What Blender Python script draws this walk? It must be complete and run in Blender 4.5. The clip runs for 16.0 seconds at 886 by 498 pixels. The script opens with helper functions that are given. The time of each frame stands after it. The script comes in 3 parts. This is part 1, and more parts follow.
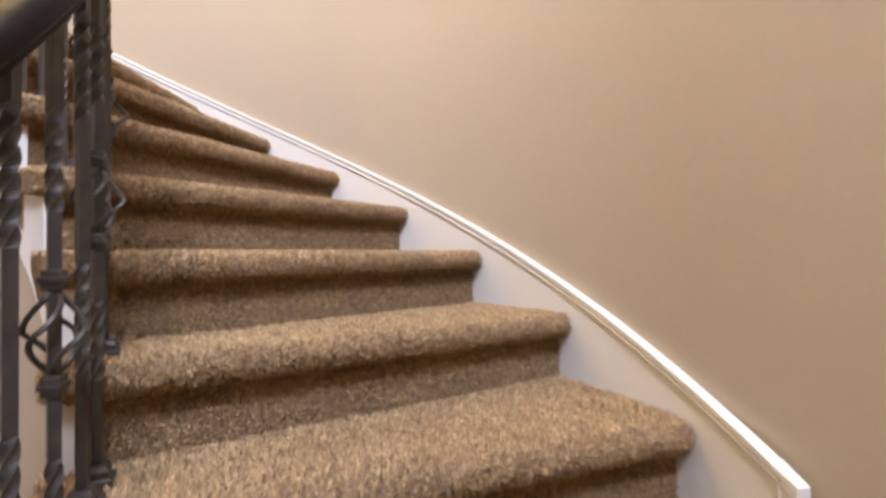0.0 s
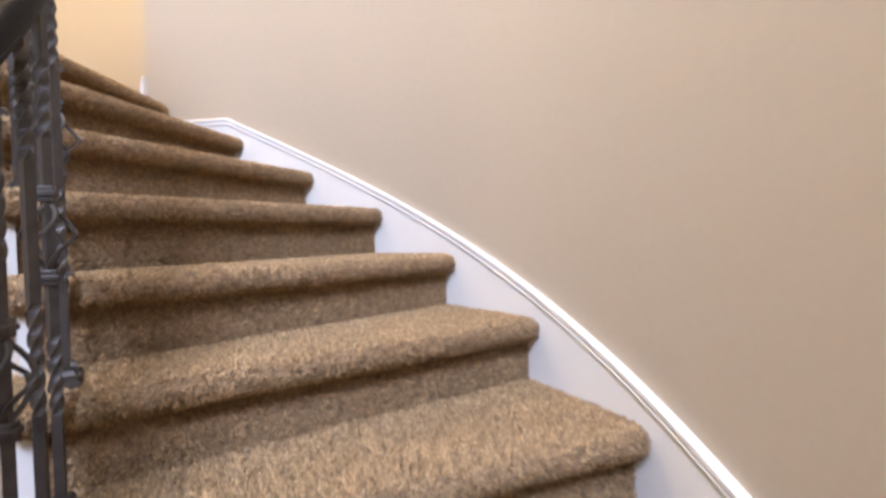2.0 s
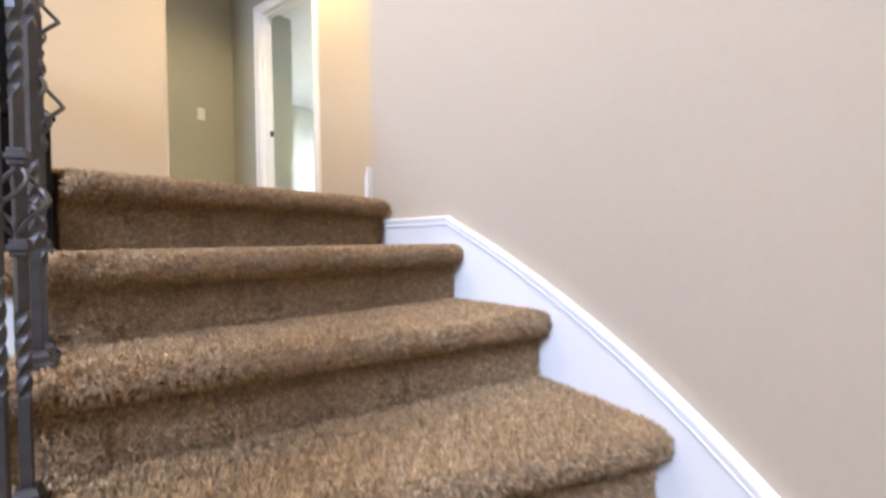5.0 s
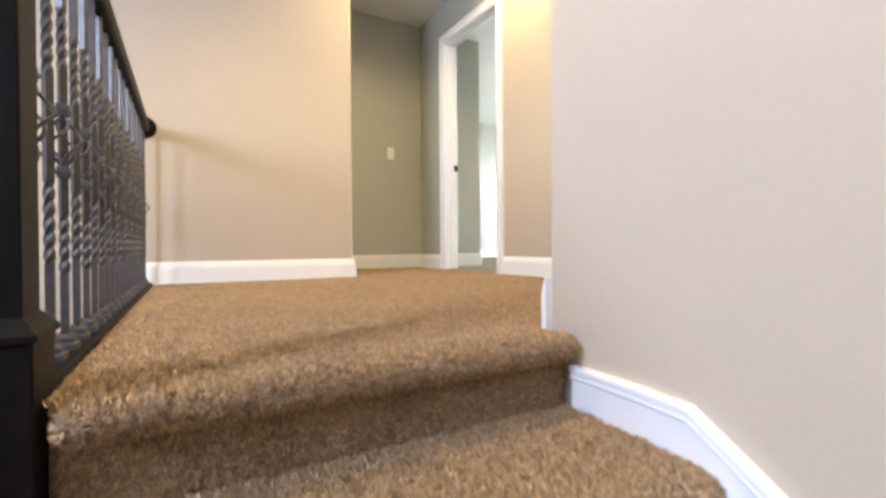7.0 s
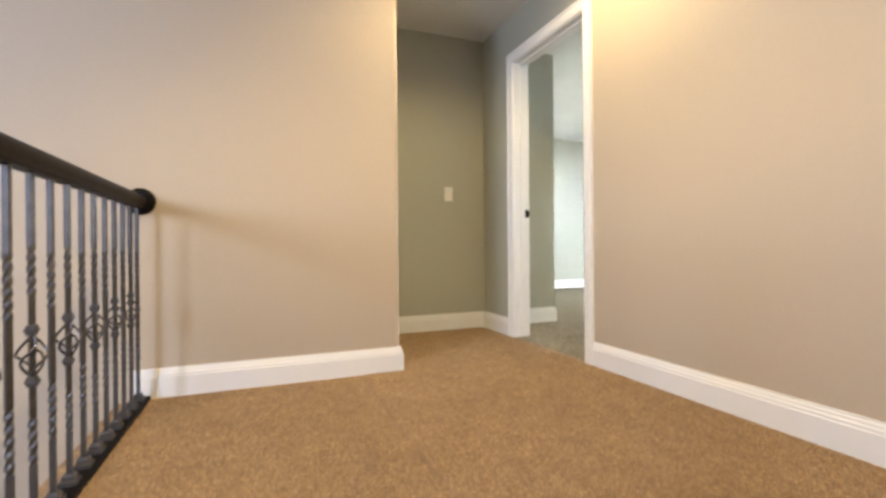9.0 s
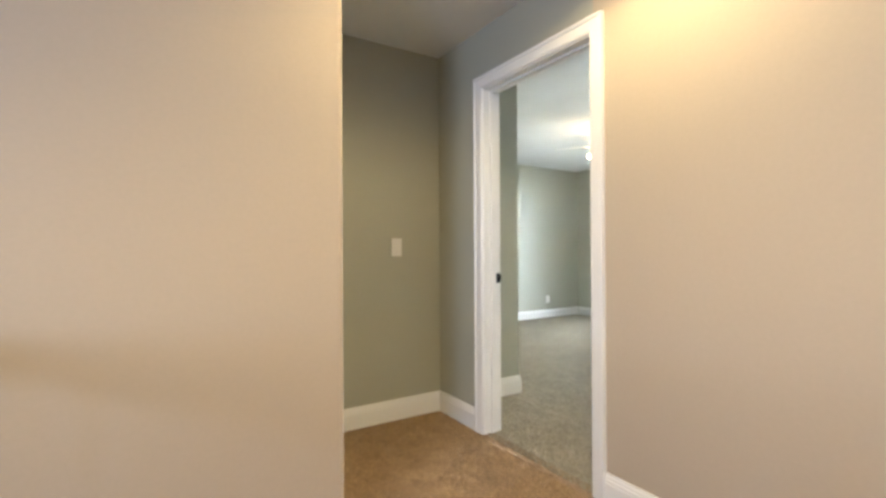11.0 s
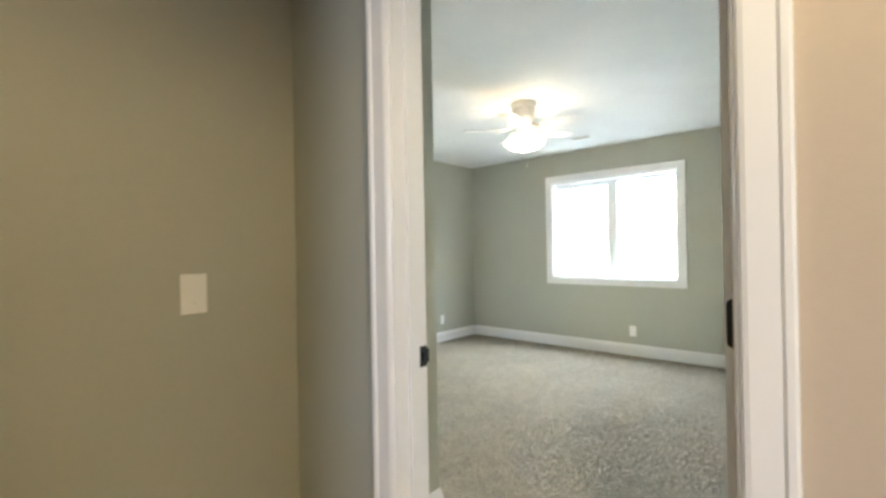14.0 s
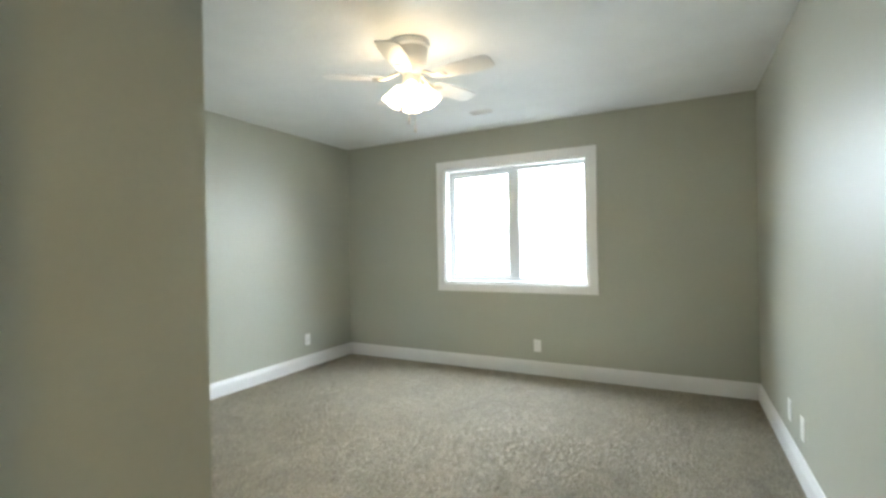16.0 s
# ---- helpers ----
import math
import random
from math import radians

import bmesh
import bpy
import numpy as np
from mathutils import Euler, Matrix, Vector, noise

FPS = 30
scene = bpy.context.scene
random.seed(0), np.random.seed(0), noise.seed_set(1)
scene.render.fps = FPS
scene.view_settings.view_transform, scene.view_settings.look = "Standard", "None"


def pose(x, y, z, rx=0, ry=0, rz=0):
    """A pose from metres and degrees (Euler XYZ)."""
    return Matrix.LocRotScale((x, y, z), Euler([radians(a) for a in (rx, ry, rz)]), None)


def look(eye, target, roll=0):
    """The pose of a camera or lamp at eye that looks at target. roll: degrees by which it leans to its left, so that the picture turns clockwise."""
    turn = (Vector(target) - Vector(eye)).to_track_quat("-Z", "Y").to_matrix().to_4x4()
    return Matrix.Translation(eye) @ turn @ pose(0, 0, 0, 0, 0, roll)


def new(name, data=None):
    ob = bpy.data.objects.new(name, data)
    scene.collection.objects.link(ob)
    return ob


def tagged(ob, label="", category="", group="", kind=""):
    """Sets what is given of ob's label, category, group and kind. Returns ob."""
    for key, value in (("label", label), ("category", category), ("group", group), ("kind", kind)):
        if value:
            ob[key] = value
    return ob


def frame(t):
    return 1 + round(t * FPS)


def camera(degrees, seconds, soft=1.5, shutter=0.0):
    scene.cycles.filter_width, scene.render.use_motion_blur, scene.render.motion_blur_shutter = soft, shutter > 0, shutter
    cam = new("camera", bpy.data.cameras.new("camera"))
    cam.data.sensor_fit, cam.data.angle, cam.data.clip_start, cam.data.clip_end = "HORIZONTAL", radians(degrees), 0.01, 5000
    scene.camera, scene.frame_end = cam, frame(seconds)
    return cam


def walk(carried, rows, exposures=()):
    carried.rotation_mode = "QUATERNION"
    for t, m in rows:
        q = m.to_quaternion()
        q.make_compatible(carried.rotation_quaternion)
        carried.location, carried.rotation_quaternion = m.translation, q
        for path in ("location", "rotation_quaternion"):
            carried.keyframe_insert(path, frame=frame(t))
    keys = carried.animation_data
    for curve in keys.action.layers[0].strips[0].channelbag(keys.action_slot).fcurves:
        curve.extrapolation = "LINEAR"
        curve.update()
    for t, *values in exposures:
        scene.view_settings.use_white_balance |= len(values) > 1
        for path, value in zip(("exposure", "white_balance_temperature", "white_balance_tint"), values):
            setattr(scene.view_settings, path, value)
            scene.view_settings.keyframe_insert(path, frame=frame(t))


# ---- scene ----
cam = camera(88.65, 16.0, soft=2.9, shutter=0.4)
# seconds, x, y, z, yaw, pitch, roll (leaning left positive)
ROUTE = [
    (0, -3.786, -4.380, -1.048, -110.74, 0.88, -0.63),
    (0.5, -3.713, -4.452, -0.918, -106.65, -0.35, -1.52),
    (1, -3.604, -4.536, -0.804, -101.50, -0.89, -1.76),
    (1.5, -3.468, -4.602, -0.716, -95.18, -0.88, -1.53),
    (2, -3.343, -4.631, -0.631, -89.33, -1.46, -1.47),
    (2.5, -3.201, -4.645, -0.558, -83.99, -1.68, -1.14),
    (3, -3.073, -4.660, -0.490, -78.70, -1.36, -1.44),
    (3.5, -2.902, -4.671, -0.426, -72.45, -0.87, -1.55),
    (6, -2.271, -4.336, 0.022, -40.85, 0.17, -0.80),
    (6.5, -2.131, -4.229, 0.104, -34.62, 0.88, -0.75),
    (7, -2.072, -4.143, 0.217, -29.270, -0.410, -0.410),
    (7.5, -1.994, -3.976, 0.300, -24.980, -0.690, -0.760),
    (8, -1.876, -3.783, 0.442, -21.718, -0.831, -1.224),
    (8.5, -1.781, -3.615, 0.574, -20.360, -0.410, -1.070),
    (9, -1.770, -3.490, 0.682, -21.660, -0.160, -0.460),
    (9.5, -1.812, -3.251, 0.760, -25.652, 0.244, -0.264),
    (12, -1.419, -2.329, 1.255, -34.133, 0.308, -0.674),
    (12.5, -1.291, -2.094, 1.262, -36.506, 0.656, -0.836),
    (13, -1.168, -1.846, 1.262, -40.769, 0.531, -0.151),
    (13.5, -1.012, -1.633, 1.251, -44.387, 0.386, -0.404),
    (14, -0.832, -1.439, 1.242, -48.036, 0.144, -1.016),
    (14.5, -0.635, -1.282, 1.254, -52.088, -0.152, -1.344),
    (15, -0.366, -1.095, 1.252, -56.394, -0.044, -1.437),
    (15.2, -0.265, -1.046, 1.214, -57.748, 0.311, -1.272),
    (15.5, -0.121, -0.966, 1.206, -59.573, 0.320, -1.092),
    (16, 0.143, -0.821, 1.244, -62.346, -0.123, -1.049),
]


def stand(x, y, z, yaw, pitch, lean):
    """Camera pose from its place, heading, pitch and lean."""
    return pose(x, y, z, 90, 0, yaw) @ pose(0, 0, 0, pitch, 0, 0) @ pose(0, 0, 0, 0, 0, lean)


walk(cam, [(r[0], stand(*r[1:])) for r in ROUTE],
     exposures=[(0.0, 1.96, 7400, 15), (1.5, 1.92, 6850, 14), (3.5, 1.92, 6250, 13), (6.5, 1.9, 5950, 11), (7.5, 1.82, 6150, 11), (8.5, 1.62, 6300, 11), (9.5, 1.56, 6250, 11),
                (12.0, 1.36, 6050, 9), (13.5, 1.4, 6050, 9), (14.5, 1.06, 6200, 9), (16.0, 0.76, 6250, 8)])

# ---------------------------------------------------------------- world and light
world = bpy.data.worlds.new("sky")
scene.world = world
world.use_nodes = True
wn = world.node_tree.nodes
sky = wn.new("ShaderNodeTexSky")
sky.sky_type = "NISHITA"
sky.sun_disc = False
sky.sun_elevation = radians(38)
sky.sun_rotation = radians(200)
wn["Background"].inputs[1].default_value = 0.12
world.node_tree.links.new(sky.outputs[0], wn["Background"].inputs[0])


def lamp(name, kind, place, energy, color, size=0.1, target=None, size_y=None):
    data = bpy.data.lights.new(name, kind)
    data.energy, data.color = energy, color
    if kind == "AREA":
        data.size = size
        if size_y:
            data.shape, data.size_y = "RECTANGLE", size_y
    elif kind == "SUN":
        data.angle = size
    else:
        data.shadow_soft_size = size
    ob = new(name, data)
    ob.matrix_world = look(place, target) if target else pose(*place)
    return ob


lamp("sun", "SUN", (0, 0, 20), 1.0, (1.0, 0.95, 0.88), radians(12), (2, -16, 0))
# daylight in the openings of the foyer window and the bedroom window
lamp("foyer_window_light", "AREA", (-5.17, -4.33, 1.65), 60, (0.62, 0.73, 1.0), 0.95, (-2.0, -3.7, 1.0), 0.95)
lamp("bedroom_window_light", "AREA", (5.15, 0.72, 2.15), 250, (0.80, 0.91, 1.0), 1.7, (2.6, 0.78, 0.2), 1.5)
# warm colour of the assumed ceiling lamps over the landing and the stairs
WARM = (1.0, 0.75, 0.36)

# ---------------------------------------------------------------- materials


def material(name, color, rough=0.6, metal=0.0, spots=(), bump=(), spec=0.5):
    """Principled paint with colour variation (scale, amount) at several sizes and relief (scale, height)."""
    m = bpy.data.materials.new(name)
    m.use_nodes = True
    n, l = m.node_tree.nodes, m.node_tree.links
    b = n["Principled BSDF"]
    b.inputs["Roughness"].default_value = rough
    b.inputs["Metallic"].default_value = metal
    b.inputs["Specular IOR Level"].default_value = spec
    co = n.new("ShaderNodeTexCoord")
    last = None
    for scale, amount in spots:
        t = n.new("ShaderNodeTexNoise")
        t.inputs["Scale"].default_value, t.inputs["Detail"].default_value = scale, 4
        l.new(co.outputs["Object"], t.inputs["Vector"])
        r = n.new("ShaderNodeMapRange")
        r.inputs["From Min"].default_value, r.inputs["From Max"].default_value = 0.3, 0.7
        r.inputs["To Min"].default_value, r.inputs["To Max"].default_value = 1 - amount, 1 + amount
        l.new(t.outputs["Fac"], r.inputs["Value"])
        mix = n.new("ShaderNodeMix")
        mix.data_type, mix.blend_type = "RGBA", "MULTIPLY"
        mix.inputs["Factor"].default_value = 1
        if last is None:
            mix.inputs["A"].default_value = (*color, 1)
        else:
            l.new(last, mix.inputs["A"])
        l.new(r.outputs["Result"], mix.inputs["B"])
        last = mix.outputs["Result"]
    if last is None:
        b.inputs["Base Color"].default_value = (*color, 1)
    else:
        l.new(last, b.inputs["Base Color"])
    normal = None
    for scale, height in bump:
        t = n.new("ShaderNodeTexNoise")
        t.inputs["Scale"].default_value, t.inputs["Detail"].default_value = scale, 3
        l.new(co.outputs["Object"], t.inputs["Vector"])
        u = n.new("ShaderNodeBump")
        u.inputs["Strength"].default_value, u.inputs["Distance"].default_value = 1.0, height
        l.new(t.outputs["Fac"], u.inputs["Height"])
        if normal:
            l.new(normal, u.inputs["Normal"])
        normal = u.outputs["Normal"]
    if normal:
        l.new(normal, b.inputs["Normal"])
    return m


def glowing(name, color, strength):
    m = bpy.data.materials.new(name)
    m.use_nodes = True
    b = m.node_tree.nodes["Principled BSDF"]
    b.inputs["Base Color"].default_value = (0.9, 0.88, 0.84, 1)
    b.inputs["Emission Color"].default_value = (*color, 1)
    b.inputs["Emission Strength"].default_value = strength
    return m


BEIGE = material("beige_wall_paint", (0.474, 0.400, 0.306), 0.62, spots=((0.7, 0.02), (60, 0.015)), bump=((260, 0.0004), (9, 0.0004)), spec=0.35)
GREIGE = material("greige_wall_paint", (0.412, 0.410, 0.338), 0.45, spots=((0.7, 0.02), (60, 0.015)), bump=((260, 0.0004), (9, 0.0004)), spec=0.4)
CEILING = material("textured_ceiling_paint", (0.74, 0.745, 0.73), 0.85, spots=((3, 0.03),), bump=((11, 0.0030), (60, 0.0012)), spec=0.2)
TRIM = material("white_gloss_trim_paint", (0.80, 0.79, 0.77), 0.36, spots=((1.5, 0.015),), bump=((30, 0.00012),))
DOOR_PAINT = material("white_semigloss_door_paint", (0.80, 0.80, 0.79), 0.2, spots=((1.5, 0.015),), bump=((30, 0.0001),))
CARPET = material("tan_plush_carpet", (0.44, 0.305, 0.190), 0.95, spots=((2.2, 0.10), (9, 0.16), (70, 0.22), (260, 0.35)), bump=((170, 0.010), (420, 0.006)), spec=0.1)


def yarn(name, color, low=0.55, high=1.25):
    """Carpet yarn whose blades differ in brightness."""
    m = material(name, color, 0.9, spots=((2.2, 0.05), (14, 0.10), (70, 0.20)), spec=0.1)
    n, l = m.node_tree.nodes, m.node_tree.links
    geo, span, mix = n.new("ShaderNodeNewGeometry"), n.new("ShaderNodeMapRange"), n.new("ShaderNodeMix")
    span.inputs["To Min"].default_value, span.inputs["To Max"].default_value = low, high
    mix.data_type, mix.blend_type = "RGBA", "MULTIPLY"
    mix.inputs["Factor"].default_value = 1
    l.new(geo.outputs["Random Per Island"], span.inputs["Value"])
    l.new(n["Principled BSDF"].inputs["Base Color"].links[0].from_socket, mix.inputs["A"])
    l.new(span.outputs["Result"], mix.inputs["B"])
    l.new(mix.outputs["Result"], n["Principled BSDF"].inputs["Base Color"])
    # the blades shade softly, mostly with the lay of the carpet under them
    lay, part_of, add, unit = n.new("ShaderNodeAttribute"), n.new("ShaderNodeVectorMath"), n.new("ShaderNodeVectorMath"), n.new("ShaderNodeVectorMath")
    lay.attribute_name = "lay"
    part_of.operation, unit.operation = "SCALE", "NORMALIZE"
    part_of.inputs["Scale"].default_value = 0.55
    l.new(geo.outputs["Normal"], part_of.inputs[0])
    l.new(part_of.outputs[0], add.inputs[0])
    l.new(lay.outputs["Vector"], add.inputs[1])
    l.new(add.outputs[0], unit.inputs[0])
    l.new(unit.outputs[0], n["Principled BSDF"].inputs["Normal"])
    return m


YARN = yarn("tan_carpet_yarn", (0.58, 0.392, 0.216))
# the same carpet in the bedroom, cool daylight put into its greyer colour
DAYLIT_YARN = yarn("daylit_carpet_yarn", (0.45, 0.405, 0.31), 0.6, 1.3)
DAYLIT_CARPET = material("daylit_plush_carpet", (0.44, 0.395, 0.325), 0.95, spots=((2.2, 0.10), (9, 0.16), (70, 0.2)), bump=((170, 0.010),), spec=0.1)
IRON = material("dark_bronze_iron", (0.060, 0.052, 0.048), 0.46, 0.3, spots=((40, 0.25),), bump=((90, 0.0006),))
WOOD = material("espresso_stained_wood", (0.007, 0.0052, 0.0045), 0.48, spots=((4, 0.2), (30, 0.25)), bump=((60, 0.0006),), spec=0.1)
BLACK = material("matte_black_metal", (0.016, 0.016, 0.018), 0.42, 0.4, spots=((50, 0.2),))
PLASTIC = material("white_switch_plastic", (0.82, 0.81, 0.78), 0.35, spots=((20, 0.01),))
VINYL = material("white_window_vinyl", (0.78, 0.79, 0.80), 0.35, spots=((8, 0.015),))
FANWHITE = material("white_fan_enamel", (0.74, 0.72, 0.68), 0.38, spots=((8, 0.02),))
NICKEL = material("brushed_nickel", (0.55, 0.50, 0.43), 0.3, 0.9, spots=((30, 0.1),))
DIRT = material("lawn", (0.07, 0.09, 0.04), 0.9, spots=((0.5, 0.3), (6, 0.3)))
SHADE = glowing("frosted_glass_lit", (1.0, 0.76, 0.48), 12.0)
BACKDROP = glowing("overcast_daylight", (0.95, 0.98, 1.0), 2.4)
DOWNLIGHT = glowing("assumed_downlight_lens_lit", (1.0, 0.78, 0.5), 14.0)
GLASS = bpy.data.materials.new("window_glass")
GLASS.use_nodes = True
_g = GLASS.node_tree.nodes["Principled BSDF"]
_g.inputs["Transmission Weight"].default_value = 1.0
_g.inputs["Roughness"].default_value = 0.0
_g.inputs["IOR"].default_value = 1.02

# ---------------------------------------------------------------- mesh helpers


def mesh_of(bm, name, mat, smooth=False):
    me = bpy.data.meshes.new(name)
    bmesh.ops.recalc_face_normals(bm, faces=bm.faces)
    if smooth:
        for e in bm.edges:
            e.smooth = len(e.link_faces) == 2 and e.calc_face_angle(0) < 0.7
    bm.to_mesh(me)
    bm.free()
    me.materials.append(mat)
    if smooth:
        for p in me.polygons:
            p.use_smooth = True
    return me


def part(name, bm, mat, parent=None, label="", smooth=False):
    ob = new(name, mesh_of(bm, name, mat, smooth))
    if parent:
        ob.parent = parent
    if label:
        tagged(ob, label)
    return ob


def empty(name, m=None, **tags):
    ob = new(name)
    if m is not None:
        ob.matrix_world = m
    return tagged(ob, **tags)


def block(lo, hi, bevel=0.0, bm=None):
    """Box from corner to corner, its edges bevelled."""
    bm = bm or bmesh.new()
    v = [bm.verts.new((x, y, z)) for x in (lo[0], hi[0]) for y in (lo[1], hi[1]) for z in (lo[2], hi[2])]
    for q in ((0, 1, 3, 2), (4, 6, 7, 5), (0, 4, 5, 1), (2, 3, 7, 6), (0, 2, 6, 4), (1, 5, 7, 3)):
        bm.faces.new([v[i] for i in q])
    if bevel:
        edges = list({e for w in v for e in w.link_edges})
        bmesh.ops.bevel(bm, geom=edges, offset=bevel, segments=2, affect="EDGES", profile=0.5)
    return bm


def sweep(profile, stations, closed=False, bm=None):
    """Sweep a closed 2D outline through stations (origin, axis u, axis v)."""
    bm = bm or bmesh.new()
    rings = []
    for o, u, v in stations:
        rings.append([bm.verts.new(Vector(o) + Vector(u) * a + Vector(v) * b) for a, b in profile])
    n = len(profile)
    pairs = list(zip(rings, rings[1:])) + ([(rings[-1], rings[0])] if closed else [])
    for r0, r1 in pairs:
        for i in range(n):
            bm.faces.new((r0[i], r0[(i + 1) % n], r1[(i + 1) % n], r1[i]))
    if not closed:
        bm.faces.new(rings[0])
        bm.faces.new(list(reversed(rings[-1])))
    return bm


def lathe(outline, segments=24, bm=None, origin=(0, 0, 0)):
    """Turned body from (radius, height) pairs about z."""
    bm = bm or bmesh.new()
    o = Vector(origin)
    rings = [[bm.verts.new(o + Vector((r * math.cos(2 * math.pi * i / segments), r * math.sin(2 * math.pi * i / segments), z)))
              for i in range(segments)] for r, z in outline]
    for r0, r1 in zip(rings, rings[1:]):
        for i in range(segments):
            j = (i + 1) % segments
            bm.faces.new((r0[i], r0[j], r1[j], r1[i]))
    bm.faces.new(list(reversed(rings[0])))
    bm.faces.new(rings[-1])
    return bm


def tube(points, radius, sides=6, bm=None):
    """Round bar along points."""
    bm = bm or bmesh.new()
    pts = [Vector(p) for p in points]
    rings = []
    for i, p in enumerate(pts):
        d = (pts[min(i + 1, len(pts) - 1)] - pts[max(i - 1, 0)]).normalized()
        u = d.cross(Vector((0.3, 0.9, 0.2))).normalized()
        v = d.cross(u)
        rings.append([bm.verts.new(p + radius * (math.cos(2 * math.pi * k / sides) * u + math.sin(2 * math.pi * k / sides) * v)) for k in range(sides)])
    for r0, r1 in zip(rings, rings[1:]):
        for k in range(sides):
            bm.faces.new((r0[k], r0[(k + 1) % sides], r1[(k + 1) % sides], r1[k]))
    bm.faces.new(list(reversed(rings[0])))
    bm.faces.new(rings[-1])
    return bm


def structure(name, bm, mat, label, category, smooth=False, parent=None):
    return tagged(part(name, bm, mat, parent, smooth=smooth), label, category, kind="structure")


# ---------------------------------------------------------------- plan
H = 2.44                    # ceiling over the landing floor (z = 0)
RISE = 0.173
CX, CY = -3.064, -3.368     # centre of the curved stair
RO, RI = 1.80, 0.70         # wall side and open side
TURN = radians(11.49)
FIRST = radians(0.4)
LOWEST = 10                 # lowest step below the landing
GROUND = -(LOWEST + 1) * RISE
DOOR_T = 0.12               # door wall x 0 .. 0.12
Y_LEFT, X_CORNER = -1.052, -1.063
BX, BY0, BY1 = 4.445, -1.362, 2.705   # bedroom: window wall, near wall, far wall
CLOSET_X, CLOSET_Y = 0.717, 0.003
OPEN0, OPEN1, OPENZ = -1.323, -0.485, 2.09   # rough door opening in y and its height
JAMB0, JAMB1, JAMBZ = -1.303, -0.511, 2.07   # clear opening between the jambs


def on_stair(r, a):
    return Vector((CX + r * math.cos(a), CY + r * math.sin(a), 0))


# ---------------------------------------------------------------- walls
NOSE = 0.026                # radius of the rounded wall corner
outline = [(-5.3, Y_LEFT + 0.12), (-5.3, Y_LEFT)] + [(X_CORNER - NOSE + NOSE * math.sin(a), Y_LEFT + NOSE - NOSE * math.cos(a)) for a in (radians(9 * i) for i in range(11))] + [(X_CORNER, Y_LEFT + 0.12)]
structure("wall_stairwell_end", sweep(outline, [((0, 0, z), (1, 0, 0), (0, 1, 0)) for z in (GROUND, H)]), BEIGE, "beige painted wall with rounded corner behind the landing railing", "wall", smooth=True)
structure("wall_alcove_side", block((X_CORNER - 0.12, Y_LEFT + 0.12, 0), (X_CORNER, 0, H)), GREIGE, "greige painted side wall of the hall recess", "wall")
structure("wall_alcove", block((X_CORNER - 0.12, 0, 0), (DOOR_T, 0.12, H)), GREIGE, "greige painted back wall of the hall recess", "wall")
# door wall in three pieces round the opening
structure("wall_door_recess", block((0, OPEN1, 0), (DOOR_T, 0, H)), GREIGE, "greige painted wall beside the bedroom door", "wall")
bm = block((0, -4.02, 0), (DOOR_T, OPEN0, H))
structure("wall_landing", bm, BEIGE, "beige painted landing wall beside the bedroom door", "wall")
structure("wall_over_door", block((0, OPEN0, OPENZ), (DOOR_T, OPEN1, H)), GREIGE, "greige painted wall over the bedroom door", "wall")
# curved wall of the stair and its straight end
arc = [on_stair(RO, FIRST - radians(a)) for a in range(0, 93)]
inner = [Vector((RO + CX, -3.27, 0))] + arc + [Vector((-5.3, CY - RO, 0))]
outer = [Vector((RO + CX + 0.12, -3.27, 0))] + [on_stair(RO + 0.12, FIRST - radians(a)) for a in range(0, 93)] + [Vector((-5.3, CY - RO - 0.12, 0))]
bm = bmesh.new()
cols = [[bm.verts.new((p.x, p.y, z)) for p, z in ((a, GROUND), (a, H), (b, H), (b, GROUND))] for a, b in zip(inner, outer)]
for c0, c1 in zip(cols, cols[1:]):
    for i in range(4):
        bm.faces.new((c0[i], c0[(i + 1) % 4], c1[(i + 1) % 4], c1[i]))
bm.faces.new(cols[0])
bm.faces.new(list(reversed(cols[-1])))
structure("wall_curved_stair", bm, BEIGE, "curved beige painted wall beside the carpeted stair", "wall", smooth=True)
structure("wall_landing_back", block((-1.2, -4.02, 0), (0, -3.9, H)), BEIGE, "beige painted wall closing the landing", "wall")
# foyer wall with its window opening, four pieces
for nm, lo, hi in (("wall_foyer_low", (-5.3, -5.17, GROUND), (-5.18, Y_LEFT, 1.0)), ("wall_foyer_high", (-5.3, -5.17, 2.3), (-5.18, Y_LEFT, H)),
                   ("wall_foyer_side", (-5.3, -3.5, 1.0), (-5.18, Y_LEFT, 2.3))):
    structure(nm, block(lo, hi), BEIGE, "beige painted foyer wall beside a window opening", "wall")
# bedroom
structure("wall_window_low", block((BX, BY0 - 0.12, 0), (BX + 0.16, BY1 + 0.12, 0.88)), GREIGE, "greige painted bedroom wall under the window", "wall")
structure("wall_window_high", block((BX, BY0 - 0.12, 2.065), (BX + 0.16, BY1 + 0.12, H)), GREIGE, "greige painted bedroom wall over the window", "wall")
structure("wall_window_far", block((BX, 1.400, 0.88), (BX + 0.16, BY1 + 0.12, 2.065)), GREIGE, "greige painted bedroom wall beside the window", "wall")
structure("wall_window_near", block((BX, BY0 - 0.12, 0.88), (BX + 0.16, -0.067, 2.065)), GREIGE, "greige painted bedroom wall beside the window", "wall")
structure("wall_bedroom_far", block((CLOSET_X - 0.1, BY1, 0), (BX, BY1 + 0.12, H)), GREIGE, "greige painted far wall of the bedroom", "wall")
structure("wall_bedroom_near", block((DOOR_T, BY0 - 0.12, 0), (BX, BY0, H)), GREIGE, "greige painted near wall of the bedroom", "wall")
structure("wall_closet", block((DOOR_T, CLOSET_Y, 0), (CLOSET_X, CLOSET_Y + 0.12, H)), GREIGE, "greige painted closet wall inside the bedroom", "wall")
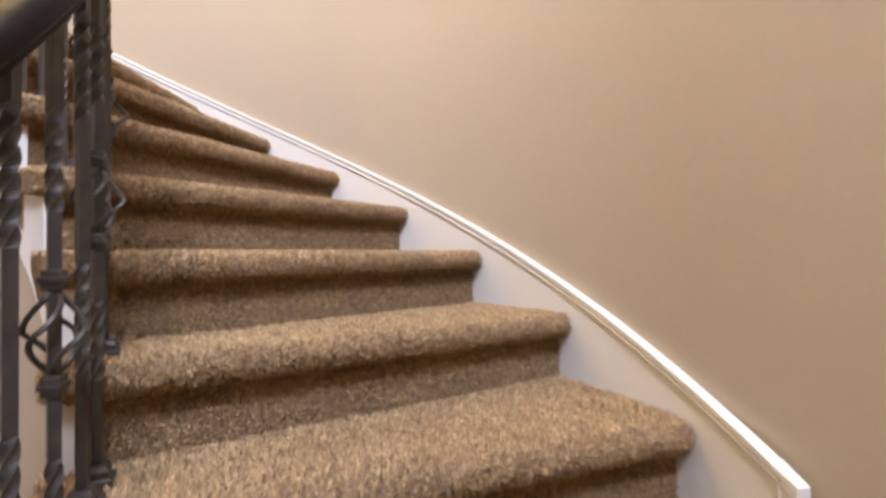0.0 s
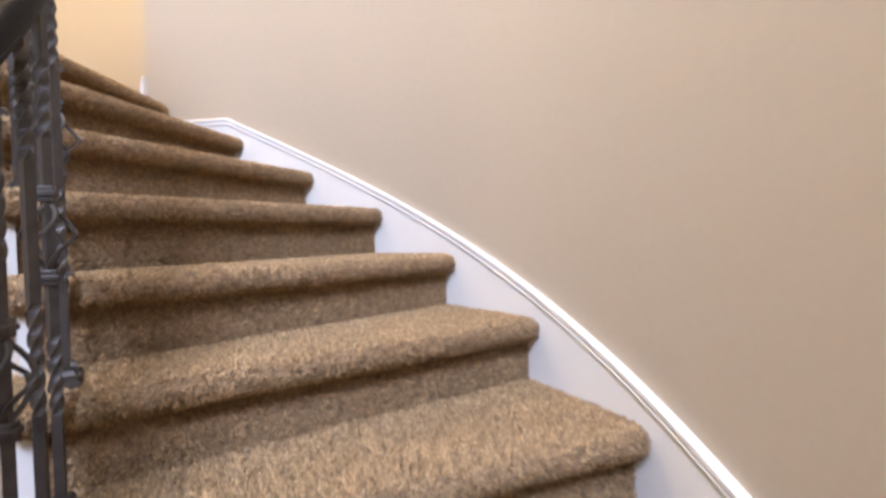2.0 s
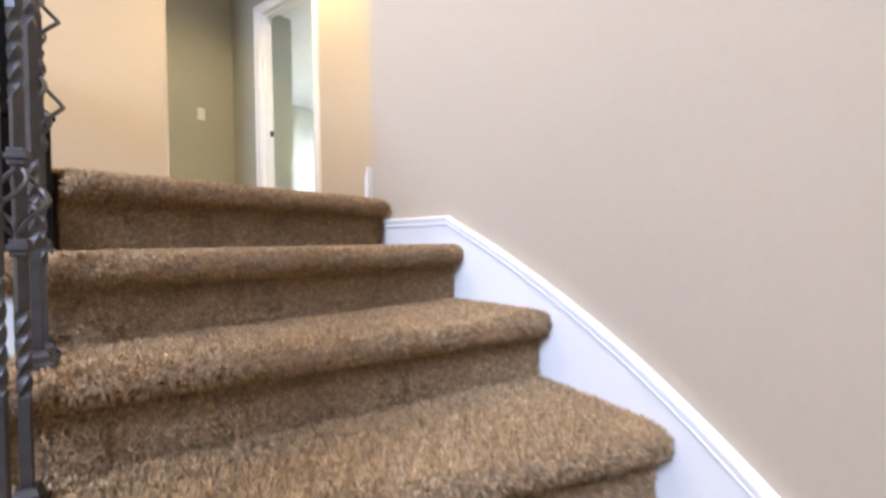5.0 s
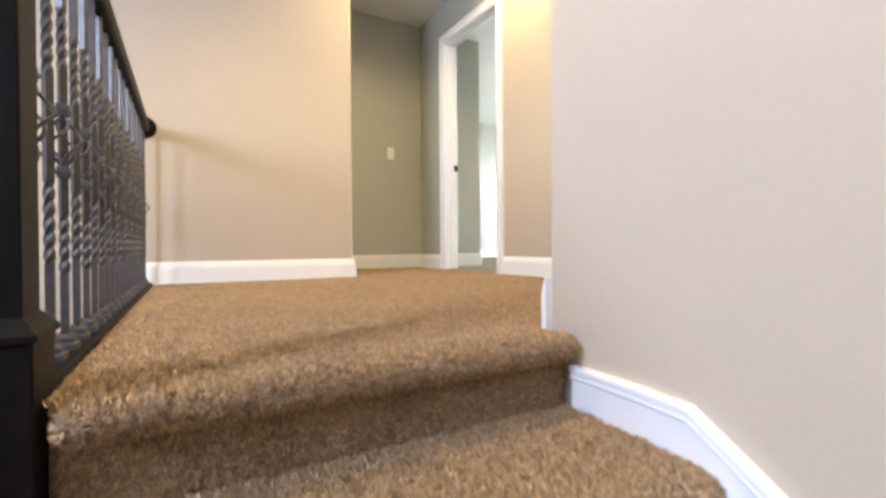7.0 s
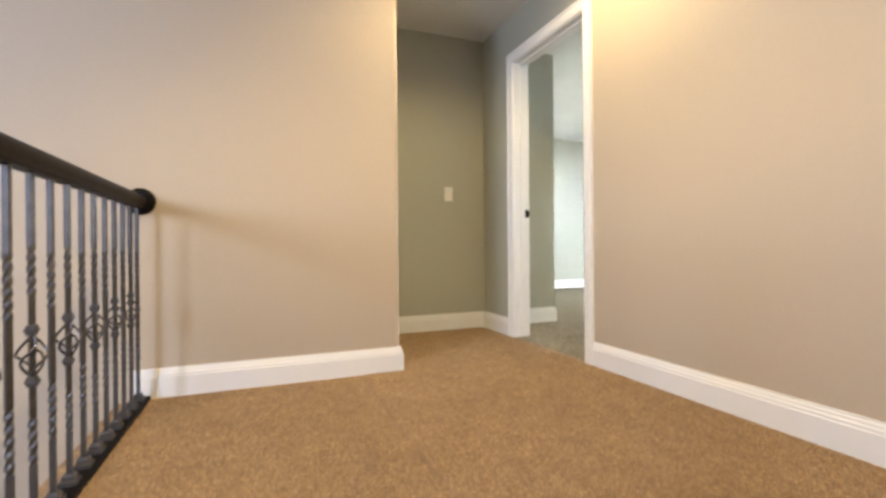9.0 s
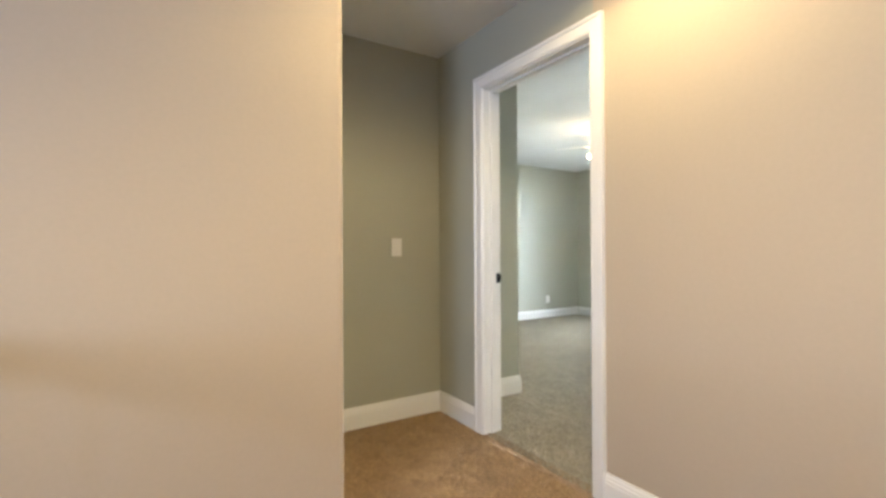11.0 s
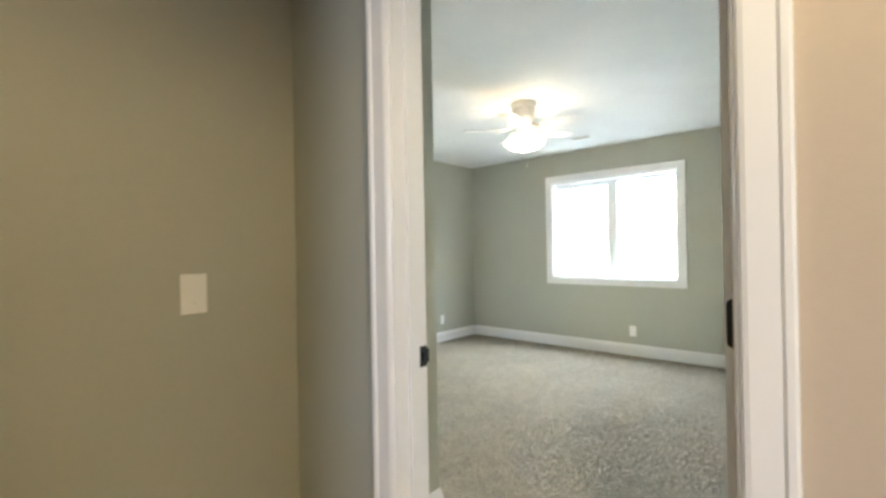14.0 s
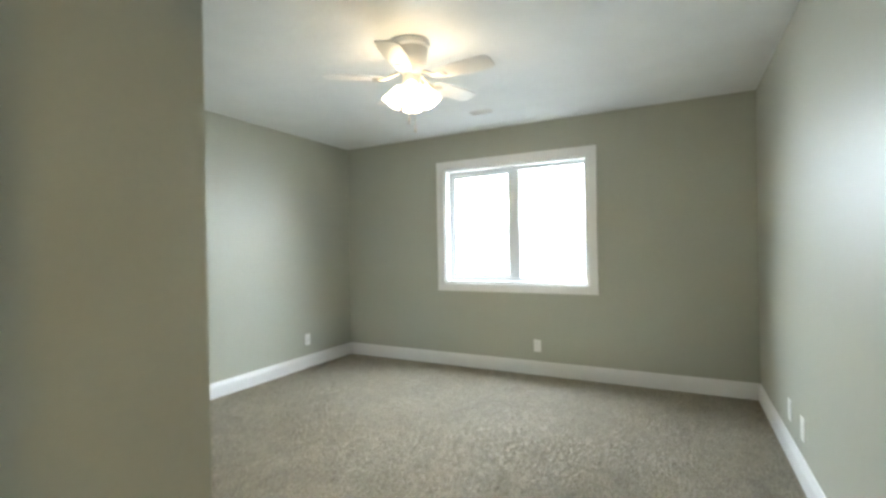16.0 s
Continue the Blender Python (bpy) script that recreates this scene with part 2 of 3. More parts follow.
structure("wall_closet_front", block((CLOSET_X - 0.12, CLOSET_Y + 0.12, 0), (CLOSET_X, BY1, H)), GREIGE, "greige painted closet front wall", "wall")
# ceilings
structure("ceiling_landing", block((-5.3, -5.3, H), (DOOR_T / 2, 0.12, H + 0.1)), CEILING, "white textured ceiling over landing and stair", "ceiling")
structure("ceiling_bedroom", block((DOOR_T / 2, BY0 - 0.12, H), (BX + 0.16, BY1 + 0.12, H + 0.1)), CEILING, "white textured bedroom ceiling", "ceiling")
# floors
edge_y = on_stair(RO, FIRST).y + 0.06
deck = [(-2.33, edge_y), (-1.2, edge_y), (-1.2, -3.9), (0.06, -3.9), (0.06, 0), (X_CORNER, 0), (X_CORNER, Y_LEFT), (-2.33, Y_LEFT)]
structure("floor_landing", sweep(deck, [((0, 0, z), (1, 0, 0), (0, 1, 0)) for z in (-0.25, 0)]), CARPET, "tan plush carpet on the landing", "carpet floor")
structure("floor_bedroom", block((0.06, BY0 - 0.05, -0.25), (BX + 0.05, BY1 + 0.05, 0)), DAYLIT_CARPET, "tan plush carpet of the empty bedroom, its colour greyed for daylight", "carpet floor")
rim = [(-5.3, Y_LEFT), (-5.3, CY - RO - 0.06)] + [(p.x, p.y) for p in (on_stair(RO + 0.06, FIRST - radians(a)) for a in range(90, -1, -3))] + [(RO + CX + 0.06, Y_LEFT)]
structure("floor_foyer", sweep(rim, [((0, 0, z), (1, 0, 0), (0, 1, 0)) for z in (GROUND - 0.2, GROUND)]), CARPET, "tan plush carpet at the foot of the stair", "carpet floor")
structure("ground", block((-150, -150, GROUND - 0.45), (150, 150, GROUND - 0.35)), DIRT, "lawn around the house", "ground")
structure("wall_foundation_bedroom", block((DOOR_T + 0.05, BY0 - 0.1, GROUND - 0.4), (BX + 0.14, BY1 + 0.1, -0.255)), BEIGE, "plain outer wall of the storey under the bedroom", "wall")
structure("wall_foundation_landing", block((RO + CX + 0.13, -4.0, GROUND - 0.4), (DOOR_T + 0.04, 0.1, -0.255)), BEIGE, "plain outer wall of the storey under the landing", "wall")
structure("wall_foundation_foyer", sweep(rim, [((0, 0, z), (1, 0, 0), (0, 1, 0)) for z in (GROUND - 0.4, GROUND - 0.205)]), BEIGE, "plain foundation wall under the foyer", "wall")

# ---------------------------------------------------------------- stair
STEP_PROFILE = [(0.034, -RISE), (0.034, -0.120), (0.034, -0.060), (0.022, -0.056), (0.006, -0.052), (-0.010, -0.045), (-0.018, -0.034), (-0.020, -0.021),
                (-0.014, -0.009), (-0.003, -0.001), (0.014, 0.0), (0.040, 0.0)]


def carpet_step(k):
    """One carpeted step: riser, rounded nosing and wedge-shaped tread."""
    bm = bmesh.new()
    a, b = FIRST - k * TURN, FIRST - (k - 1) * TURN
    ea, ta = Vector((math.cos(a), math.sin(a), 0)), Vector((-math.sin(a), math.cos(a), 0))
    eb, tb = Vector((math.cos(b), math.sin(b), 0)), Vector((-math.sin(b), math.cos(b), 0))
    c = Vector((CX, CY, -k * RISE))
    ri = RI if k else 0.83      # the landing edge stops at the newel
    count = 90
    rows = []
    for i in range(count + 1):
        f = i / count
        r = ri + (RO - 0.012 - ri) * f
        body = max(r, ri + 0.04) if k else r
        end = min(r - ri, RO - 0.012 - r)
        soft = 1 if end > 0.022 else 0.35 + 0.65 * math.sqrt(max(0, 1 - (1 - end / 0.022) ** 2))
        row = []
        for s, z in STEP_PROFILE:
            if s < 0.03 and z > -0.058:
                s, z = 0.03 - (0.03 - s) * soft, -0.028 + (z + 0.028) * (0.8 + 0.2 * soft)
            p = c + ea * (body if z < -0.058 else r) + ta * s + Vector((0, 0, z))
            p += 0.0035 * noise.noise_vector(p * 45) + 0.002 * noise.noise_vector(p * 120)
            row.append(p)
        if k > 0:
            start = row[-1].copy()
            goal = c + eb * r + tb * 0.05
            for j in range(1, 13):
                p = start.lerp(goal, j / 12)
                row.append(p + Vector((0, 0, 0.002 * noise.noise(p * 60))))
        else:
            row.append(row[-1] + ta * 0.06)
        low = c + (eb * body + tb * 0.05 if k else ea * body + ta * 0.1)
        row.append(Vector((row[-1].x, row[-1].y, c.z - 0.03)))
        row.append(Vector((low.x, low.y, c.z - 0.032)))
        row.append(Vector((low.x, low.y, c.z - 0.25)))
        row.append(Vector((row[0].x, row[0].y, c.z - 0.25)))
        rows.append([bm.verts.new(p) for p in row])
    n = len(rows[0])
    for r0, r1 in zip(rows, rows[1:]):
        for i in range(n):
            bm.faces.new((r0[i], r0[(i + 1) % n], r1[(i + 1) % n], r1[i]))
    bm.faces.new(rows[0])
    bm.faces.new(list(reversed(rows[-1])))
    grid = np.array([[tuple(v.co) for v in row[:-4]] for row in rows])
    return bm, grid


PILE_RANDOM = np.random.default_rng(7)


def pile(name, grid, density, length, width, parent, mat):
    """Carpet pile: small leaning blades of yarn standing on a grid of surface points, one joined mesh."""
    a, b, c, d = grid[:-1, :-1], grid[1:, :-1], grid[1:, 1:], grid[:-1, 1:]
    nrm = np.cross(b - a, d - a)
    area = np.linalg.norm(nrm, axis=-1)
    if nrm[..., 2].sum() < 0:
        nrm = -nrm
    nrm = (nrm / np.maximum(area, 1e-9)[..., None]).reshape(-1, 3)
    share = area.ravel() / area.sum()
    total = int(area.sum() * density)
    cell = PILE_RANDOM.choice(len(share), total, p=share)
    u, v = PILE_RANDOM.random((total, 1)), PILE_RANDOM.random((total, 1))
    A, Bv, C, D = (q.reshape(-1, 3)[cell] for q in (a, b, c, d))
    base = A * (1 - u) * (1 - v) + Bv * u * (1 - v) + C * u * v + D * (1 - u) * v
    up = nrm[cell]
    lean = PILE_RANDOM.normal(0, 0.62, (total, 3))
    tip = up + lean - up * (lean * up).sum(1, keepdims=True)
    tip *= (length * (0.7 + 0.6 * PILE_RANDOM.random((total, 1)))) / np.linalg.norm(tip, axis=1, keepdims=True)
    side = np.cross(up, PILE_RANDOM.normal(0, 1, (total, 3)))
    side *= width / 2 / np.maximum(np.linalg.norm(side, axis=1, keepdims=True), 1e-9)
    pts = np.stack([base - side - up * 0.002, base + side - up * 0.002, base + tip + side * 0.45, base + tip - side * 0.45], 1).reshape(-1, 3)
    me = bpy.data.meshes.new(name)
    me.vertices.add(total * 4)
    me.loops.add(total * 4)
    me.polygons.add(total)
    me.vertices.foreach_set("co", pts.astype(np.float32).ravel())
    me.loops.foreach_set("vertex_index", np.arange(total * 4, dtype=np.int32))
    me.polygons.foreach_set("loop_start", np.arange(0, total * 4, 4, dtype=np.int32))
    me.polygons.foreach_set("loop_total", np.full(total, 4, dtype=np.int32))
    me.update(calc_edges=True)
    me.attributes.new("lay", "FLOAT_VECTOR", "POINT").data.foreach_set("vector", np.repeat(up, 4, axis=0).astype(np.float32).ravel())
    me.materials.append(mat)
    ob = new(name, me)
    ob.parent = parent
    return tagged(ob, kind="stuff")


def flat_grid(x0, x1, y0, y1, z=0.0, step=0.05):
    xs, ys = np.arange(x0, x1 + step / 2, step), np.arange(y0, y1 + step / 2, step)
    gx, gy = np.meshgrid(np.clip(xs, x0, x1), np.clip(ys, y0, y1), indexing="ij")
    return np.stack([gx, gy, np.full_like(gx, z)], -1)


stair = empty("staircase", label="curved staircase with tan plush carpet treads and risers", category="staircase", kind="structure")
for k in range(0, LOWEST + 1):
    bm, grid = carpet_step(k)
    ob = part("carpet_step", bm, CARPET, stair, smooth=True)
    pile("carpet_pile", grid, 76000, 0.0088, 0.0033, ob, YARN)


def slope(a):
    """Height of the line through the nosings at angle a."""
    return (a - FIRST) / TURN * RISE


# white skirt board along the curved wall, with its moulded cap
def skirt_station(a, top, low):
    e = Vector((math.cos(a), math.sin(a), 0))
    prof = [(0.0, top), (0.020, top), (0.023, top - 0.003), (0.023, top - 0.012), (0.018, top - 0.015), (0.018, top - 0.023), (0.020, top - 0.026),
            (0.019, top - 0.031), (0.014, top - 0.035), (0.014, low), (0.0, low)]
    return [Vector((CX, CY, 0)) + e * (RO - u) + Vector((0, 0, z)) for u, z in prof]


bm = bmesh.new()
angles = [0.6, -2, -4, -6, -9.2] + [-9.2 - 1.78 * i for i in range(1, 51)]
rings = []
for deg in angles:
    a = radians(deg)
    top = -0.070 if deg >= -9.2 else slope(a) + 0.073 + 0.010 * (-deg - 9.2) / 89
    rings.append([bm.verts.new(p) for p in skirt_station(a, top, top - 0.36)])
for r0, r1 in zip(rings, rings[1:]):
    for i in range(len(r0)):
        j = (i + 1) % len(r0)
        bm.faces.new((r0[i], r0[j], r1[j], r1[i]))
bm.faces.new(rings[0])
bm.faces.new(list(reversed(rings[-1])))
skirt = structure("stair_skirt_board", bm, TRIM, "white painted skirt board with moulded cap along the stair", "trim")
# mitred cap running down the foot of the skirt board
bm = bmesh.new()
rings = []
for z in (slope(radians(-98.2)) + 0.083, slope(radians(-98.2)) - 0.33):
    row = []
    for u, s in ((0.0, -0.010), (0.024, -0.010), (0.024, 0.004), (0.018, 0.008), (0.018, 0.022), (0.021, 0.026), (0.013, 0.034), (0.0, 0.034)):
        a = radians(-98.2) + s / RO
        row.append(bm.verts.new(Vector((CX + (RO - u) * math.cos(a), CY + (RO - u) * math.sin(a), z + (0.55 * s if z > -1.6 else 0)))))
    rings.append(row)
for i in range(8):
    bm.faces.new((rings[0][i], rings[0][(i + 1) % 8], rings[1][(i + 1) % 8], rings[1][i]))
bm.faces.new(rings[0])
bm.faces.new(list(reversed(rings[1])))
structure("skirt_end_cap", bm, TRIM, "white painted upright end of the stair skirt", "trim")

# white stringer on the open side and the wall below it
bm = bmesh.new()
for k in range(1, LOWEST + 1):
    a0, a1 = FIRST - k * TURN + 0.030, FIRST - (k - 1) * TURN + 0.030
    cols = []
    for i in range(5):
        a = a0 + (a1 - a0) * i / 4
        low = slope(a) - 0.34
        cols.append([bm.verts.new((CX + r * math.cos(a), CY + r * math.sin(a), z)) for r, z in
                     ((RI + 0.014, low), (RI + 0.038, low), (RI + 0.038, -k * RISE - 0.033), (RI + 0.014, -k * RISE - 0.033))])
    for c0, c1 in zip(cols, cols[1:]):
        for i in range(4):
            bm.faces.new((c0[i], c0[(i + 1) % 4], c1[(i + 1) % 4], c1[i]))
    bm.faces.new(cols[0])
    bm.faces.new(list(reversed(cols[-1])))
structure("stair_stringer", bm, TRIM, "white painted stringer under the open ends of the steps", "trim")
bm = bmesh.new()
cols = []
for i in range(0, 43):
    a = FIRST - (LOWEST * TURN) * i / 42
    top = slope(a) - 0.335
    cols.append([bm.verts.new((CX + r * math.cos(a), CY + r * math.sin(a), z)) for r, z in
                 ((RI + 0.022, GROUND), (RI + 0.06, GROUND), (RI + 0.06, max(top, GROUND + 0.01)), (RI + 0.022, max(top, GROUND + 0.01)))])
for c0, c1 in zip(cols, cols[1:]):
    for i in range(4):
        bm.faces.new((c0[i], c0[(i + 1) % 4], c1[(i + 1) % 4], c1[i]))
bm.faces.new(cols[0])
bm.faces.new(list(reversed(cols[-1])))
structure("wall_under_stair", bm, BEIGE, "curved beige wall under the open side of the stair", "wall")
structure("wall_under_landing", block((-2.32, edge_y + 0.02, GROUND), (-2.24, Y_LEFT, -0.25)), BEIGE, "beige wall under the landing edge", "wall")
structure("landing_edge", block((-2.385, edge_y + 0.09, -0.26), (-2.331, Y_LEFT, -0.006), 0.006), CARPET, "tan carpeted edge of the landing outside the railing", "trim")

# ---------------------------------------------------------------- baseboards
BASE = [(0, 0), (0.016, 0), (0.016, 0.094), (0.0135, 0.098), (0.0135, 0.107), (0.010, 0.113), (0.0085, 0.122), (0.005, 0.128), (0.005, 0.135), (0, 0.135)]


def baseboard(points):
    """Moulded board along a line of wall corners, the room on its right hand."""
    pts = [Vector((x, y, 0)) for x, y in points]
    dirs = [(b - a).normalized() for a, b in zip(pts, pts[1:])]
    stations = []
    for i, p in enumerate(pts):
        d0, d1 = dirs[max(i - 1, 0)], dirs[min(i, len(dirs) - 1)]
        n0, n1 = Vector((d0.y, -d0.x, 0)), Vector((d1.y, -d1.x, 0))
        u = (n0 + n1) / (1 + n0.dot(n1))
        stations.append((p, u, Vector((0, 0, 1))))
    return sweep(BASE, stations)


structure("baseboard_landing", baseboard([(-2.325, Y_LEFT), (X_CORNER, Y_LEFT), (X_CORNER, 0), (0, 0), (0, JAMB1 + 0.079)]), TRIM, "white moulded baseboard round the landing corner", "baseboard")
structure("baseboard_landing_wall", baseboard([(0, JAMB0 - 0.079), (0, -3.9), (-1.15, -3.9), (-1.144, -3.27), (RO + CX - 0.022, -3.27)]), TRIM, "white moulded baseboard along the landing wall", "baseboard")
structure("baseboard_bedroom", baseboard([(DOOR_T, JAMB1 + 0.079), (DOOR_T, CLOSET_Y), (CLOSET_X, CLOSET_Y), (CLOSET_X, BY1), (BX, BY1), (BX, BY0), (DOOR_T, BY0)]), TRIM,
          "white moulded baseboard round the bedroom", "baseboard")

# ---------------------------------------------------------------- railing
R_RAIL = 0.775
RAIL_LOW = 0.872            # underside of the landing rail
X_RAIL = -2.288


def iron_bar(length, twists):
    """Square bar with twisted stretches."""
    bm = bmesh.new()
    zs = sorted(set([0.0, length] + [round(a + (b - a) * i / 30, 4) for a, b in twists for i in range(31)]))
    rings = []
    turn = 0.0
    last = 0.0
    for z in zs:
        mid = (z + last) / 2
        if any(a < mid < b for a, b in twists):
            turn += (z - last) * 2 * math.pi / 0.11
        last = z
        rings.append([bm.verts.new((0.0090 * math.cos(turn + math.pi / 4 + i * math.pi / 2), 0.0090 * math.sin(turn + math.pi / 4 + i * math.pi / 2), z)) for i in range(4)])
    for r0, r1 in zip(rings, rings[1:]):
        for i in range(4):
            bm.faces.new((r0[i], r0[(i + 1) % 4], r1[(i + 1) % 4], r1[i]))
    bm.faces.new(list(reversed(rings[0])))
    bm.faces.new(rings[-1])
    return bm


def iron_basket(z0):
    bm = bmesh.new()
    for w in range(4):
        pts = []
        for i in range(13):
            f = i / 12
            a = w * math.pi / 2 + f * math.pi * 0.9
            r = 0.004 + 0.030 * (1 - abs(2 * f - 1)) ** 0.85
            pts.append((r * math.cos(a), r * math.sin(a), z0 - 0.048 + 0.096 * f))
        tube(pts, 0.0034, 5, bm)
    return bm


def iron_collar(z0):
    bm = block((-0.010, -0.010, z0 - 0.012), (0.010, 0.010, z0 + 0.012), 0.002)
    block((-0.0125, -0.0125, z0 - 0.004), (0.0125, 0.0125, z0 + 0.004), 0.0015, bm)
    return bm


def iron_shoe():
    bm = bmesh.new()
    rows = []
    for h, z in ((0.021, 0.0), (0.021, 0.012), (0.0155, 0.015), (0.0155, 0.024), (0.012, 0.031), (0.0105, 0.032)):
        rows.append([bm.verts.new((x * h, y * h, z)) for x, y in ((-1, -1), (1, -1), (1, 1), (-1, 1))])
    for r0, r1 in zip(rows, rows[1:]):
        for i in range(4):
            bm.faces.new((r0[i], r0[(i + 1) % 4], r1[(i + 1) % 4], r1[i]))
    bm.faces.new(list(reversed(rows[0])))
    bm.faces.new(rows[-1])
    return bm


SHOE = mesh_of(iron_shoe(), "shoe", IRON)
BARS = {}


def baluster(parent, place, turn, length, basket, lift=0.0):
    """Iron baluster under its railing; lift raises the pattern on the bar."""
    key = (round(length, 3), basket, round(lift, 3))
    if key not in BARS:
        if basket:
            bar = iron_bar(length, [(0.145 + lift, 0.265 + lift), (0.555 + lift, 0.675 + lift)])
            BARS[key] = (mesh_of(bar, "baluster", IRON), mesh_of(iron_basket(0.412 + lift), "basket", IRON, True),
                         mesh_of(iron_collar(0.474 + lift), "collar", IRON), mesh_of(iron_collar(0.350 + lift), "collar", IRON))
        else:
            BARS[key] = (mesh_of(iron_bar(length, [(0.17 + lift, 0.32 + lift), (0.51 + lift, 0.66 + lift)]), "baluster", IRON),)
    data = BARS[key]
    ob = new("baluster", data[0])
    ob.parent = parent
    ob.matrix_basis = pose(*place, 0, 0, turn)
    for me in data[1:] + (SHOE,):
        piece = new(me.name.split(".")[0], me)
        piece.parent = ob
    return ob


RAIL = [(-0.020, 0.0), (0.020, 0.0), (0.026, 0.006), (0.026, 0.014), (0.031, 0.022), (0.031, 0.036), (0.027, 0.048), (0.018, 0.056), (0.006, 0.060),
        (-0.006, 0.060), (-0.018, 0.056), (-0.027, 0.048), (-0.031, 0.036), (-0.031, 0.022), (-0.026, 0.014), (-0.026, 0.006)]

NEWEL_X, NEWEL_Y = -2.306, -3.310
railing = empty("landing_railing", pose(0, 0, 0), label="dark wood landing handrail on twisted iron balusters", category="railing")
part("handrail", sweep(RAIL, [((X_RAIL, y, RAIL_LOW), (1, 0, 0), (0, 0, 1)) for y in (-3.27, -2.5, -1.8, Y_LEFT - 0.018)]), WOOD, railing, "espresso-stained wooden handrail", smooth=True)
part("shoe_rail", block((X_RAIL - 0.032, -3.26, -0.01), (X_RAIL + 0.036, Y_LEFT - 0.001, 0.016), 0.004), WOOD, railing, "espresso-stained wooden shoe rail")
rosette = lathe([(0.032, 0.026), (0.050, 0.025), (0.057, 0.018), (0.057, 0.008), (0.062, 0.005), (0.062, 0.0)], 28)
ob = part("rosette", rosette, WOOD, railing, "round espresso-stained wall rosette", smooth=True)
ob.matrix_basis = pose(X_RAIL, Y_LEFT - 0.0005, 0.904, 90)
for j in range(-8, 12):
    baluster(railing, (X_RAIL, -2.330 + 0.1095 * j, 0.016), 0, RAIL_LOW - 0.012, j % 2 == 0, 0.002)

stair_rail = empty("stair_railing", pose(0, 0, 0), label="dark wood curved stair handrail on twisted iron balusters", category="railing")
ST_RISE = 0.68
stations = []
for i in range(0, 64):
    a = FIRST - radians(3.5) - (LOWEST + 0.4) * TURN * i / 63
    e = Vector((math.cos(a), math.sin(a), 0))
    stations.append((Vector((CX, CY, slope(a) + ST_RISE)) + e * R_RAIL, e, Vector((0, 0, 1))))
part("handrail", sweep(RAIL, stations), WOOD, stair_rail, "curved espresso-stained wooden handrail", smooth=True)
n = 0
for k in range(1, LOWEST + 1):
    for off in (3.0, 8.6):
        if k == 1 and off > 5:
            continue
        a = FIRST - k * TURN + radians(off)
        p = on_stair(R_RAIL, a)
        baluster(stair_rail, (p.x, p.y, -k * RISE), math.degrees(a), ST_RISE + off / 11.49 * RISE + 0.004, n % 2 == 0, 0.012)
        n += 1

newel = empty("newel_post", pose(NEWEL_X, NEWEL_Y, -RISE), label="espresso-stained square newel post on the top step", category="newel post")
part("plinth", block((-0.055, -0.055, 0), (0.055, 0.055, RISE + 0.092), 0.003), WOOD, newel)
bm = bmesh.new()
rows = []
for h, z in ((0.055, 0.0), (0.061, 0.004), (0.061, 0.012), (0.052, 0.022), (0.046, 0.030), (0.043, 0.034)):
    rows.append([bm.verts.new((x * h, y * h, RISE + 0.092 + z)) for x, y in ((-1, -1), (1, -1), (1, 1), (-1, 1))])
for r0, r1 in zip(rows, rows[1:]):
    for i in range(4):
        bm.faces.new((r0[i], r0[(i + 1) % 4], r1[(i + 1) % 4], r1[i]))
bm.faces.new(list(reversed(rows[0])))
bm.faces.new(rows[-1])
part("plinth_cap", bm, WOOD, newel)
part("shaft", block((-0.042, -0.042, RISE + 0.12), (0.042, 0.042, RISE + 0.99), 0.003), WOOD, newel)
bm = block((-0.055, -0.055, RISE + 0.99), (0.055, 0.055, RISE + 1.03), 0.006)
block((-0.046, -0.046, RISE + 1.03), (0.046, 0.046, RISE + 1.06), 0.010, bm)
part("post_cap", bm, WOOD, newel)

# ---------------------------------------------------------------- bedroom door
CASING = [(0, 0), (0.074, 0), (0.074, 0.021), (0.070, 0.023), (0.060, 0.022), (0.055, 0.017), (0.014, 0.015), (0.006, 0.012), (0.0, 0.006)]


def casing(x, out):
    """Mitred casing round the clear opening on the wall face x; out is the way it stands out."""
    r = 0.005
    o = Vector((out, 0, 0))
    pts = [((x, JAMB1 + r, 0), (0, 1, 0)), ((x, JAMB1 + r, JAMBZ + r), (0, 1, 1)), ((x, JAMB0 - r, JAMBZ + r), (0, -1, 1)), ((x, JAMB0 - r, 0), (0, -1, 0))]
    return sweep(CASING, [(p, u, o) for p, u in pts])


frame_1 = tagged(new("door_frame"), "white painted door frame of the bedroom doorway", "door frame", kind="structure")
part("casing", casing(0, -1), TRIM, frame_1)
part("casing", casing(DOOR_T, 1), TRIM, frame_1)
for nm, lo, hi in (("jamb", (-0.001, JAMB1, 0), (DOOR_T + 0.001, OPEN1, JAMBZ)), ("jamb", (-0.001, OPEN0, 0), (DOOR_T + 0.001, JAMB0, JAMBZ)),
                   ("head_jamb", (-0.001, OPEN0, JAMBZ), (DOOR_T + 0.001, OPEN1, OPENZ)),
                   ("door_stop", (0.045, JAMB1 - 0.011, 0), (0.082, JAMB1, JAMBZ - 0.011)), ("door_stop", (0.045, JAMB0, 0), (0.082, JAMB0 + 0.011, JAMBZ - 0.011)),
                   ("door_stop", (0.045, JAMB0, JAMBZ - 0.011), (0.082, JAMB1, JAMBZ))):
    part(nm, block(lo, hi, 0.0015), TRIM, frame_1)
bm = block((0.087, JAMB1 - 0.0025, 0.905), (0.1185, JAMB1 + 0.001, 0.965), 0.001)
block((0.112, JAMB1 - 0.003, 0.915), (0.128, JAMB1 + 0.002, 0.955), 0.001, bm)
